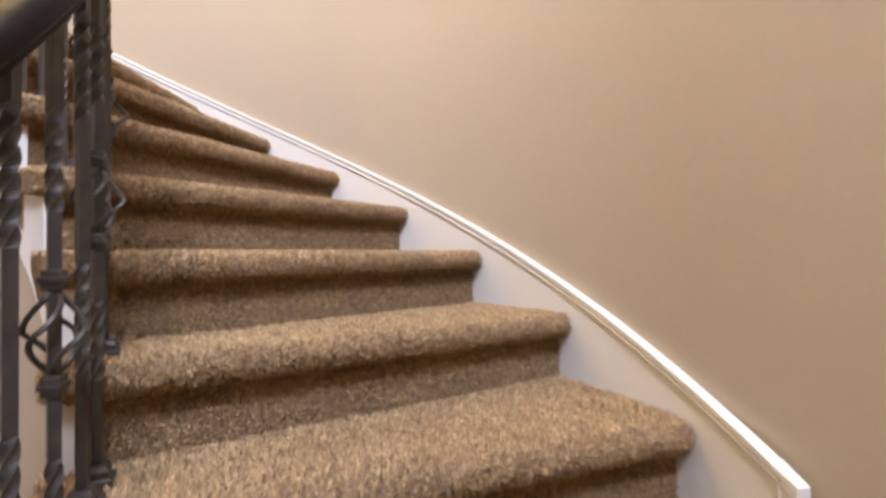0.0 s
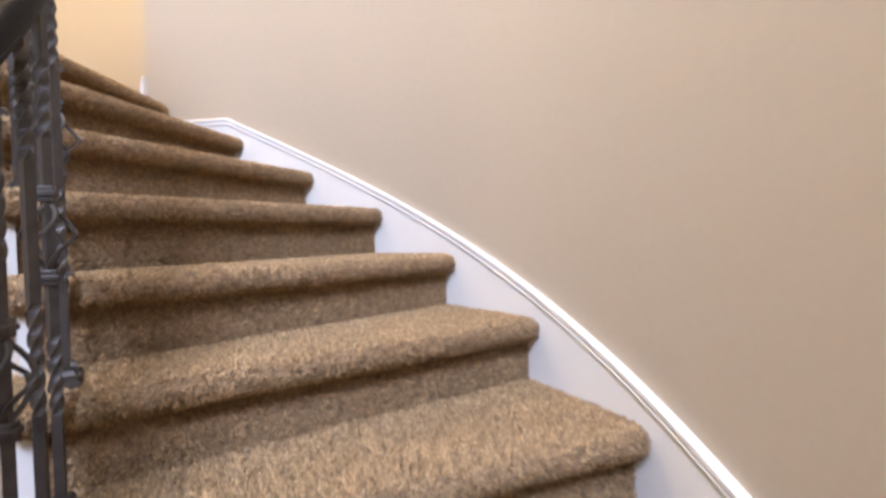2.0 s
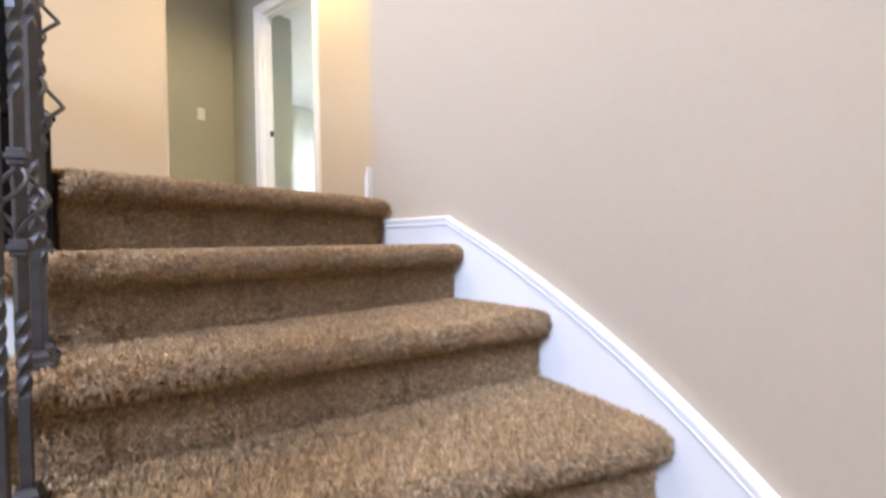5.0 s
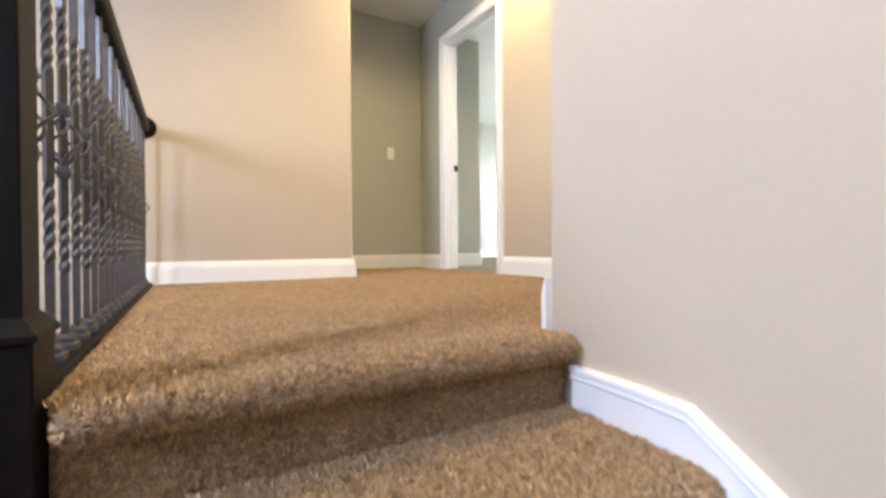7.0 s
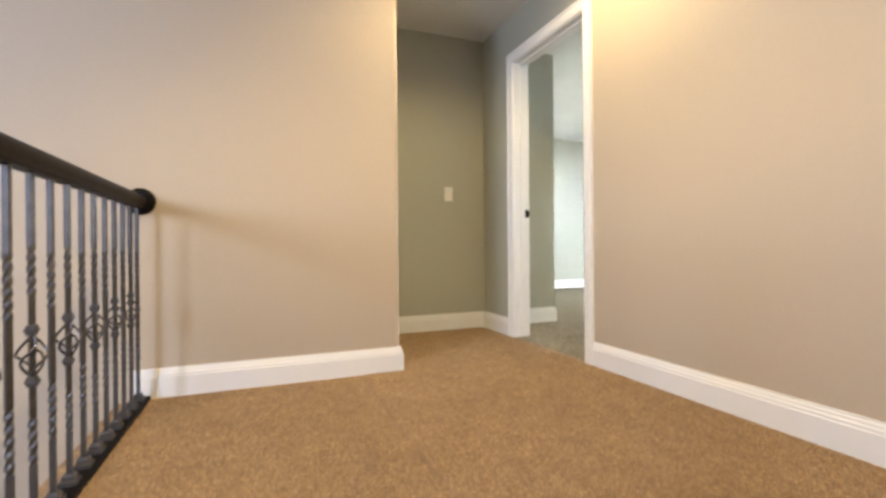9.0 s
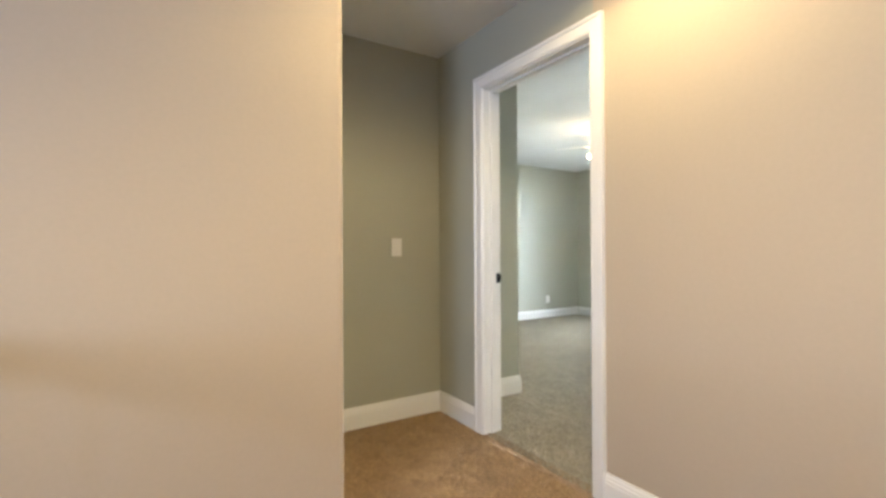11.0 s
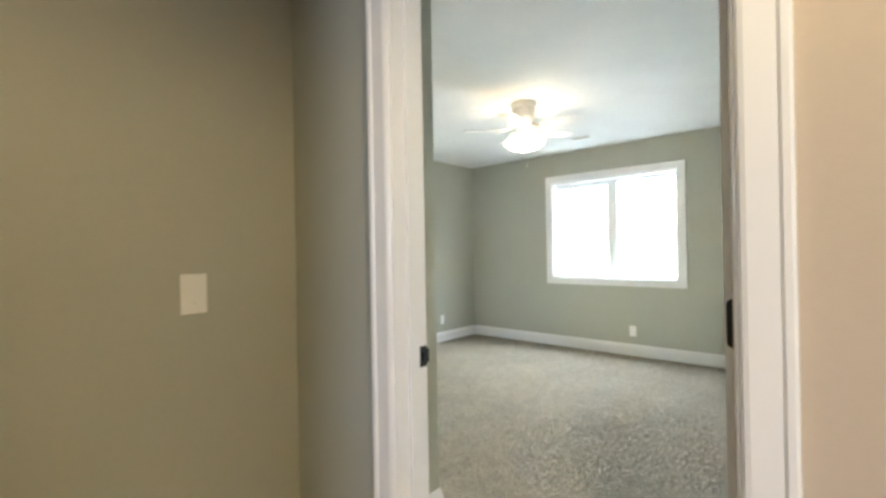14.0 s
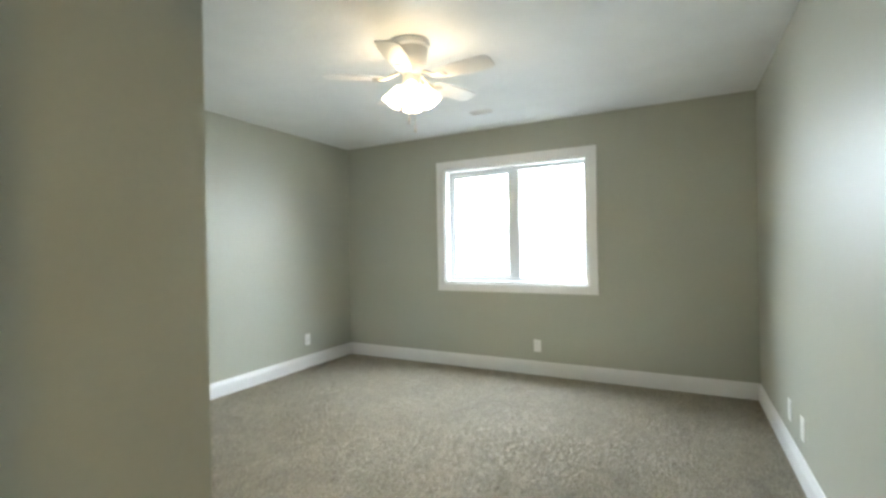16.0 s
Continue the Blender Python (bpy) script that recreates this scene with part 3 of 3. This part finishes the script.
plate = part("strike_plate", bm, BLACK, frame_1, "black metal strike plate")
# dark raised patch on the plate, painted for the shade of the latch hole
part("latch_hole_shade", block((0.096, JAMB1 - 0.0032, 0.924), (0.107, JAMB1, 0.947)), WOOD, plate)

DOOR_W, DOOR_H, DOOR_D = 0.786, 2.045, 0.035


def panel_face(y, way):
    """Raised mouldings and fields of two panels on one face of the leaf."""
    bm = bmesh.new()
    for z0, z1 in ((0.24, 0.86), (1.06, 1.90)):
        x0, x1 = 0.115, DOOR_W - 0.115
        rows = []
        for inset, depth in ((0.0, 0.0005), (0.006, -0.004), (0.016, -0.007), (0.026, -0.0075), (0.034, -0.005), (0.048, -0.0015), (0.060, -0.001)):
            rows.append([bm.verts.new((x, y + way * depth, z)) for x, z in ((x0 + inset, z0 + inset), (x1 - inset, z0 + inset), (x1 - inset, z1 - inset), (x0 + inset, z1 - inset))])
        for r0, r1 in zip(rows, rows[1:]):
            for i in range(4):
                bm.faces.new((r0[i], r0[(i + 1) % 4], r1[(i + 1) % 4], r1[i]))
        bm.faces.new(rows[-1])
    return bm


def stile_frame():
    """Leaf without its panels: stiles and rails, and a thin core."""
    bm = bmesh.new()
    for x0, x1, z0, z1 in ((0, 0.115, 0, DOOR_H), (DOOR_W - 0.115, DOOR_W, 0, DOOR_H), (0.115, DOOR_W - 0.115, 0, 0.24), (0.115, DOOR_W - 0.115, 0.86, 1.06),
                           (0.115, DOOR_W - 0.115, 1.90, DOOR_H)):
        block((x0, 0, z0), (x1, DOOR_D, z1), 0, bm)
    block((0.11, 0.012, 0.23), (DOOR_W - 0.11, DOOR_D - 0.012, 1.91), 0, bm)
    return bm


# hinge at the jamb; leaf stands just short of square to the wall, along the near bedroom wall
door = empty("door_1", pose(0.127, -1.3005, 0.015, 0, 0, 2.2), label="white two-panel bedroom door standing open with black lever", category="door", kind="structure")
part("leaf", stile_frame(), DOOR_PAINT, door)
for y, way in ((DOOR_D, 1), (0.0, -1)):
    part("panel", panel_face(y, way), DOOR_PAINT, door)


def lever(way):
    bm = lathe([(0.031, 0.0), (0.031, 0.006), (0.026, 0.010), (0.014, 0.012), (0.011, 0.018), (0.011, 0.048)], 24)
    rows = []
    for x, w, h, z in ((0.016, 0.011, 0.009, 0.047), (0.0, 0.012, 0.010, 0.050), (-0.03, 0.010, 0.009, 0.052), (-0.075, 0.009, 0.0075, 0.052), (-0.105, 0.0095, 0.007, 0.050), (-0.118, 0.007, 0.006, 0.046)):
        rows.append([bm.verts.new((x, w * math.cos(k * math.pi / 4 + 0.39), z + h * math.sin(k * math.pi / 4 + 0.39))) for k in range(8)])
    for r0, r1 in zip(rows, rows[1:]):
        for i in range(8):
            bm.faces.new((r0[i], r0[(i + 1) % 8], r1[(i + 1) % 8], r1[i]))
    bm.faces.new(list(reversed(rows[0])))
    bm.faces.new(rows[-1])
    return bm


ob = part("lever_handle", lever(1), BLACK, door, "black lever handle", smooth=True)
ob.matrix_basis = pose(DOOR_W - 0.062, DOOR_D, 0.917, -90)
ob = part("lever_handle", lever(1), BLACK, door, "black lever handle", smooth=True)
ob.matrix_basis = pose(DOOR_W - 0.062, 0, 0.917, 90)
part("latch_plate", block((DOOR_W - 0.001, 0.006, 0.905), (DOOR_W + 0.0015, 0.029, 0.963), 0.0005), BLACK, door, "black latch plate on the door edge")
for z in (0.20, 1.04, 1.86):
    corner = [(0.020 + 0.012 * math.sin(a), 0.012 - 0.012 * math.cos(a)) for a in (radians(15 * i) for i in range(7))]
    leaf_line = [(-0.004, 0.0)] + corner + [(y, 0.09 - h) for y, h in reversed(corner)] + [(-0.004, 0.09)]
    bm = sweep(leaf_line, [((x, 0, z), (0, 1, 0), (0, 0, 1)) for x in (-0.0022, 0.001)])
    for low in (0.0, 0.0185, 0.037, 0.0555, 0.074):
        tube([(-0.005, -0.006, z + low), (-0.005, -0.006, z + low + 0.016)], 0.0068, 12, bm)
    hinge = part("hinge", bm, BLACK, door, "black door hinge")
    for i, (yy, zz) in enumerate(((0.012, 0.018), (0.022, 0.045), (0.012, 0.072))):
        ob = part("screw", lathe([(0.0035, 0.0), (0.0035, 0.0012), (0.002, 0.0016)], 10), BLACK, hinge)
        ob.matrix_basis = pose(-0.0019, yy, z + zz, 0, -90)

# ---------------------------------------------------------------- bedroom window
WY0, WY1, WZ0, WZ1 = -0.067, 1.400, 0.88, 2.065
window = tagged(new("window_1"), "white two-pane casement window with white casing", "window", kind="structure")


def window_casing():
    o = Vector((-1, 0, 0))
    prof = [(0, 0), (0.085, 0), (0.085, 0.018), (0.082, 0.020), (0.006, 0.016), (0.0, 0.010)]
    r = 0.004
    return sweep(prof, [((BX, WY0 - r, WZ0 - r), (0, -1, -1), o), ((BX, WY1 + r, WZ0 - r), (0, 1, -1), o), ((BX, WY1 + r, WZ1 + r), (0, 1, 1), o), ((BX, WY0 - r, WZ1 + r), (0, -1, 1), o)], closed=True)


part("window_casing", window_casing(), TRIM, window)
# lining boards of the reveal
for nm, lo, hi in (("window_sill", (BX - 0.002, WY0, WZ0), (BX + 0.10, WY1, WZ0 + 0.015)), ("reveal", (BX - 0.002, WY0, WZ1 - 0.015), (BX + 0.10, WY1, WZ1)),
                   ("reveal", (BX - 0.002, WY0, WZ0 + 0.015), (BX + 0.10, WY0 + 0.015, WZ1 - 0.015)), ("reveal", (BX - 0.002, WY1 - 0.015, WZ0 + 0.015), (BX + 0.10, WY1, WZ1 - 0.015))):
    part(nm, block(lo, hi, 0.001), TRIM, window)
XW = BX + 0.095
for nm, lo, hi in (("window_frame", (XW, WY0, WZ0), (XW + 0.06, WY1, WZ0 + 0.055)), ("window_frame", (XW, WY0, WZ1 - 0.05), (XW + 0.06, WY1, WZ1)),
                   ("window_frame", (XW, WY0, WZ0 + 0.055), (XW + 0.06, WY0 + 0.045, WZ1 - 0.05)), ("window_frame", (XW, WY1 - 0.045, WZ0 + 0.055), (XW + 0.06, WY1, WZ1 - 0.05)),
                   ("mullion", (XW - 0.004, 0.609, WZ0 + 0.055), (XW + 0.06, 0.702, WZ1 - 0.05))):
    part(nm, block(lo, hi, 0.004), VINYL, window)
sash = part("sash", sweep([(0, 0), (0.030, 0), (0.030, 0.03), (0.024, 0.036), (0.005, 0.036), (0, 0.030)],
                          [((XW + 0.044, y, z), (0, u, v), (-1, 0, 0)) for y, z, u, v in ((0.733, WZ0 + 0.086, -1, -1), (1.324, WZ0 + 0.086, 1, -1), (1.324, WZ1 - 0.081, 1, 1), (0.733, WZ1 - 0.081, -1, 1))], closed=True),
            VINYL, window, "white vinyl casement sash")
bm = block((XW - 0.012, 1.02, WZ0 + 0.056), (XW + 0.004, 1.14, WZ0 + 0.072), 0.004)
tube([(XW - 0.010, 1.03, WZ0 + 0.068), (XW - 0.022, 1.06, WZ0 + 0.080), (XW - 0.018, 1.15, WZ0 + 0.084)], 0.006, 8, bm)
part("crank", bm, VINYL, sash, "white window crank")
for y0, y1, z0, z1 in ((0.734, 1.323, WZ0 + 0.088, WZ1 - 0.083), (WY0 + 0.044, 0.610, WZ0 + 0.054, WZ1 - 0.049)):
    ob = part("pane", block((XW + 0.024, y0, z0), (XW + 0.030, y1, z1)), GLASS, window)
    ob.visible_shadow = False

# ---------------------------------------------------------------- ceiling fan
fan = empty("ceiling_fan", pose(2.405, 0.55, H), label="white five-blade ceiling fan with lit frosted glass shades", category="ceiling fan")
part("canopy", lathe([(0.090, 0.0), (0.108, -0.004), (0.112, -0.020), (0.110, -0.038), (0.100, -0.044), (0.098, -0.075), (0.092, -0.120), (0.078, -0.155), (0.056, -0.178), (0.052, -0.190)], 40), FANWHITE, fan, "white tapered motor housing against the ceiling", smooth=True)
part("light_fitter", lathe([(0.050, -0.185), (0.052, -0.235), (0.060, -0.243), (0.060, -0.270), (0.045, -0.290), (0.018, -0.300)], 28), FANWHITE, fan, smooth=True)


def fan_blade():
    bm = bmesh.new()
    outline = [(0.165, 0.038), (0.20, 0.050), (0.30, 0.062), (0.40, 0.066), (0.47, 0.064), (0.492, 0.054), (0.502, 0.034), (0.502, -0.034), (0.492, -0.054), (0.47, -0.064),
               (0.40, -0.066), (0.30, -0.062), (0.20, -0.050), (0.165, -0.038)]
    top = [bm.verts.new((x, y, 0.003 - 0.15 * y)) for x, y in outline]
    low = [bm.verts.new((x, y, -0.003 - 0.15 * y)) for x, y in outline]
    bm.faces.new(top)
    bm.faces.new(list(reversed(low)))
    for i in range(len(top)):
        j = (i + 1) % len(top)
        bm.faces.new((top[i], low[i], low[j], top[j]))
    return bm


def blade_iron():
    bm = tube([(0.075, 0, 0.03), (0.11, 0, 0.018), (0.15, 0, -0.004), (0.19, 0, -0.007)], 0.009, 8)
    block((0.165, -0.032, -0.0095), (0.225, 0.032, -0.0045), 0.002, bm)
    return bm


BLADE, IRONS = mesh_of(fan_blade(), "blade", FANWHITE), mesh_of(blade_iron(), "blade_iron", NICKEL)
for deg in (53, 125, 197, 269, 341):
    ob = new("blade", BLADE)
    ob.parent = fan
    ob.matrix_basis = pose(0, 0, -0.212, 0, 0, deg)
    arm = new("blade_iron", IRONS)
    arm.parent = ob


def bell_shade():
    bm = bmesh.new()
    prof = [(0.022, 0.0), (0.033, -0.013), (0.041, -0.038), (0.045, -0.070), (0.051, -0.098), (0.057, -0.110)]
    prof += [(r - 0.003, z) for r, z in reversed(prof)]
    n = 24
    rings = [[bm.verts.new((r * math.cos(2 * math.pi * i / n), r * math.sin(2 * math.pi * i / n), z)) for i in range(n)] for r, z in prof]
    for r0, r1 in zip(rings, rings[1:] + rings[:1]):
        for i in range(n):
            bm.faces.new((r0[i], r0[(i + 1) % n], r1[(i + 1) % n], r1[i]))
    return bm


SHADE_MESH = mesh_of(bell_shade(), "glass_shade", SHADE, True)
for deg in (30, 120, 210, 300):
    ob = new("glass_shade", SHADE_MESH)
    ob.parent = fan
    ob.matrix_basis = pose(0, 0, -0.262, 0, 0, deg) @ pose(0.058, 0, 0, 0, -34, 0)
    tagged(ob, "lit frosted glass bell shade")
    p = fan.matrix_world @ ob.matrix_basis @ Vector((0, 0, -0.085))
    lamp("fan_bulb", "POINT", p, 0.8, (1.0, 0.66, 0.34), 0.03)
for x, y, z in ((-0.066, -0.060, -0.515), (-0.090, -0.035, -0.47)):
    bm = tube([(x * 0.4, y * 0.4, -0.292), (x, y, -0.31), (x, y, z)], 0.0022, 6)
    part("pull_chain", bm, NICKEL, fan, "thin metal pull chain", smooth=True)
    ob = part("pull_knob", lathe([(0.003, 0.03), (0.006, 0.022), (0.008, 0.010), (0.006, 0.0), (0.002, -0.002)], 12), NICKEL, fan, smooth=True)
    ob.matrix_basis = pose(x, y, z - 0.028)

# ---------------------------------------------------------------- small fittings


def outlet(m, switch=False):
    ob = empty("light_switch" if switch else "wall_outlet", m, label="white rocker light switch on the greige wall" if switch else "white duplex wall outlet above the baseboard",
               category="light switch" if switch else "wall outlet")
    part("cover_plate", block((-0.0365, -0.006, -0.0585), (0.0365, 0.0, 0.0585), 0.002), PLASTIC, ob)
    if switch:
        bm = block((-0.0165, -0.0085, -0.033), (0.0165, -0.0062, 0.033), 0.001)
        part("rocker", bm, PLASTIC, ob)
        part("screw", block((-0.004, -0.0095, -0.029), (0.004, -0.0087, -0.027)), NICKEL, ob)
    else:
        for z in (-0.0195, 0.0195):
            r = part("receptacle", block((-0.0165, -0.0085, z - 0.014), (0.0165, -0.0062, z + 0.014), 0.001), PLASTIC, ob)
            # black bars on the face paint the dark inside the two slots
            for x in (-0.006, 0.006):
                part("slot_shade", block((x - 0.001, -0.0089, z - 0.004), (x + 0.001, -0.0086, z + 0.005)), BLACK, r)
    return ob


outlet(pose(-0.333, -0.0005, 1.127), True)
outlet(pose(3.733, BY1 - 0.0005, 0.300))
outlet(pose(BX - 0.0005, 0.420, 0.283, 0, 0, -90))
outlet(pose(3.35, BY0 + 0.0005, 0.285, 0, 0, 180))
outlet(pose(3.04, BY0 + 0.0005, 0.285, 0, 0, 180))

vent = empty("ceiling_vent", pose(3.86, 0.72, H) @ Matrix.Diagonal((0.85, 0.62, 1, 1)), label="white metal ceiling air register", category="air vent")
bm = bmesh.new()
for lo, hi in (((-0.06, -0.16, -0.006), (-0.045, 0.16, 0)), ((0.045, -0.16, -0.006), (0.06, 0.16, 0)), ((-0.045, -0.16, -0.006), (0.045, -0.145, 0)), ((-0.045, 0.145, -0.006), (0.045, 0.16, 0))):
    block(lo, hi, 0.001, bm)
part("vent_frame", bm, FANWHITE, vent)
# black sheet on the ceiling, put in for the shade behind the slats
part("duct_shade_sheet", block((-0.045, -0.145, -0.0012), (0.045, 0.145, -0.0004)), BLACK, vent)
for i in range(6):
    ob = part("slat", block((-0.005, -0.144, -0.0006), (0.005, 0.144, 0.0006)), FANWHITE, vent)
    ob.matrix_basis = pose(-0.037 + 0.0148 * i, 0, -0.005, 0, 62, 0)


def downlight(x, y, energy, cone):
    ob = empty("assumed_downlight", pose(x, y, H), label="round white recessed ceiling downlight, assumed out of view, lit warm", category="ceiling light", group="recessed downlights")
    bm = bmesh.new()
    n = 28
    rings = [[bm.verts.new((r * math.cos(2 * math.pi * i / n), r * math.sin(2 * math.pi * i / n), z)) for i in range(n)] for r, z in ((0.082, -0.0005), (0.082, -0.004), (0.072, -0.006), (0.066, -0.0006))]
    for r0, r1 in zip(rings, rings[1:]):
        for i in range(n):
            bm.faces.new((r0[i], r0[(i + 1) % n], r1[(i + 1) % n], r1[i]))
    part("trim_ring", bm, FANWHITE, ob)
    part("lens", lathe([(0.065, -0.0006), (0.065, -0.002), (0.03, -0.003)], 24), DOWNLIGHT, ob)
    light = lamp("assumed_downlight_lamp", "SPOT", (x, y, H - 0.02), energy, WARM, 0.05, (x, y, 0))
    light.data.spot_size, light.data.spot_blend = radians(cone), 0.5
    return ob


# placed by the warm glow high on the landing wall, its fitting assumed
downlight(-0.60, -1.70, 32, 164)
# two unseen lamps added to brighten the landing and the stair
downlight(-1.65, -2.84, 51, 138)
downlight(-3.7, -3.9, 15, 138)

# ---------------------------------------------------------------- outside and carpet pile
structure("backdrop", block((14.0, -14, -1.6), (14.1, 16, 14)), BACKDROP, "bright overcast daylight outside the bedroom window", "backdrop")
landing = bpy.data.objects["floor_landing"]
for x0, x1, y0, y1, dense in ((X_RAIL + 0.04, RO + CX - 0.02, edge_y - 0.04, Y_LEFT - 0.02, 84000), (RO + CX - 0.02, -0.02, -3.25, Y_LEFT, 62000), (X_CORNER + 0.02, -0.02, Y_LEFT, -0.02, 36000)):
    pile("carpet_pile", flat_grid(x0, x1, y0, y1), dense, 0.0076, 0.0029, landing, YARN)
bedroom = bpy.data.objects["floor_bedroom"]
pile("carpet_pile", flat_grid(0.0, CLOSET_X + 0.02, BY0 + 0.02, CLOSET_Y - 0.02), 36000, 0.008, 0.0045, bedroom, DAYLIT_YARN)
pile("carpet_pile", flat_grid(CLOSET_X + 0.02, BX - 0.02, BY0 + 0.02, BY1 - 0.02), 32000, 0.0075, 0.0048, bedroom, DAYLIT_YARN)
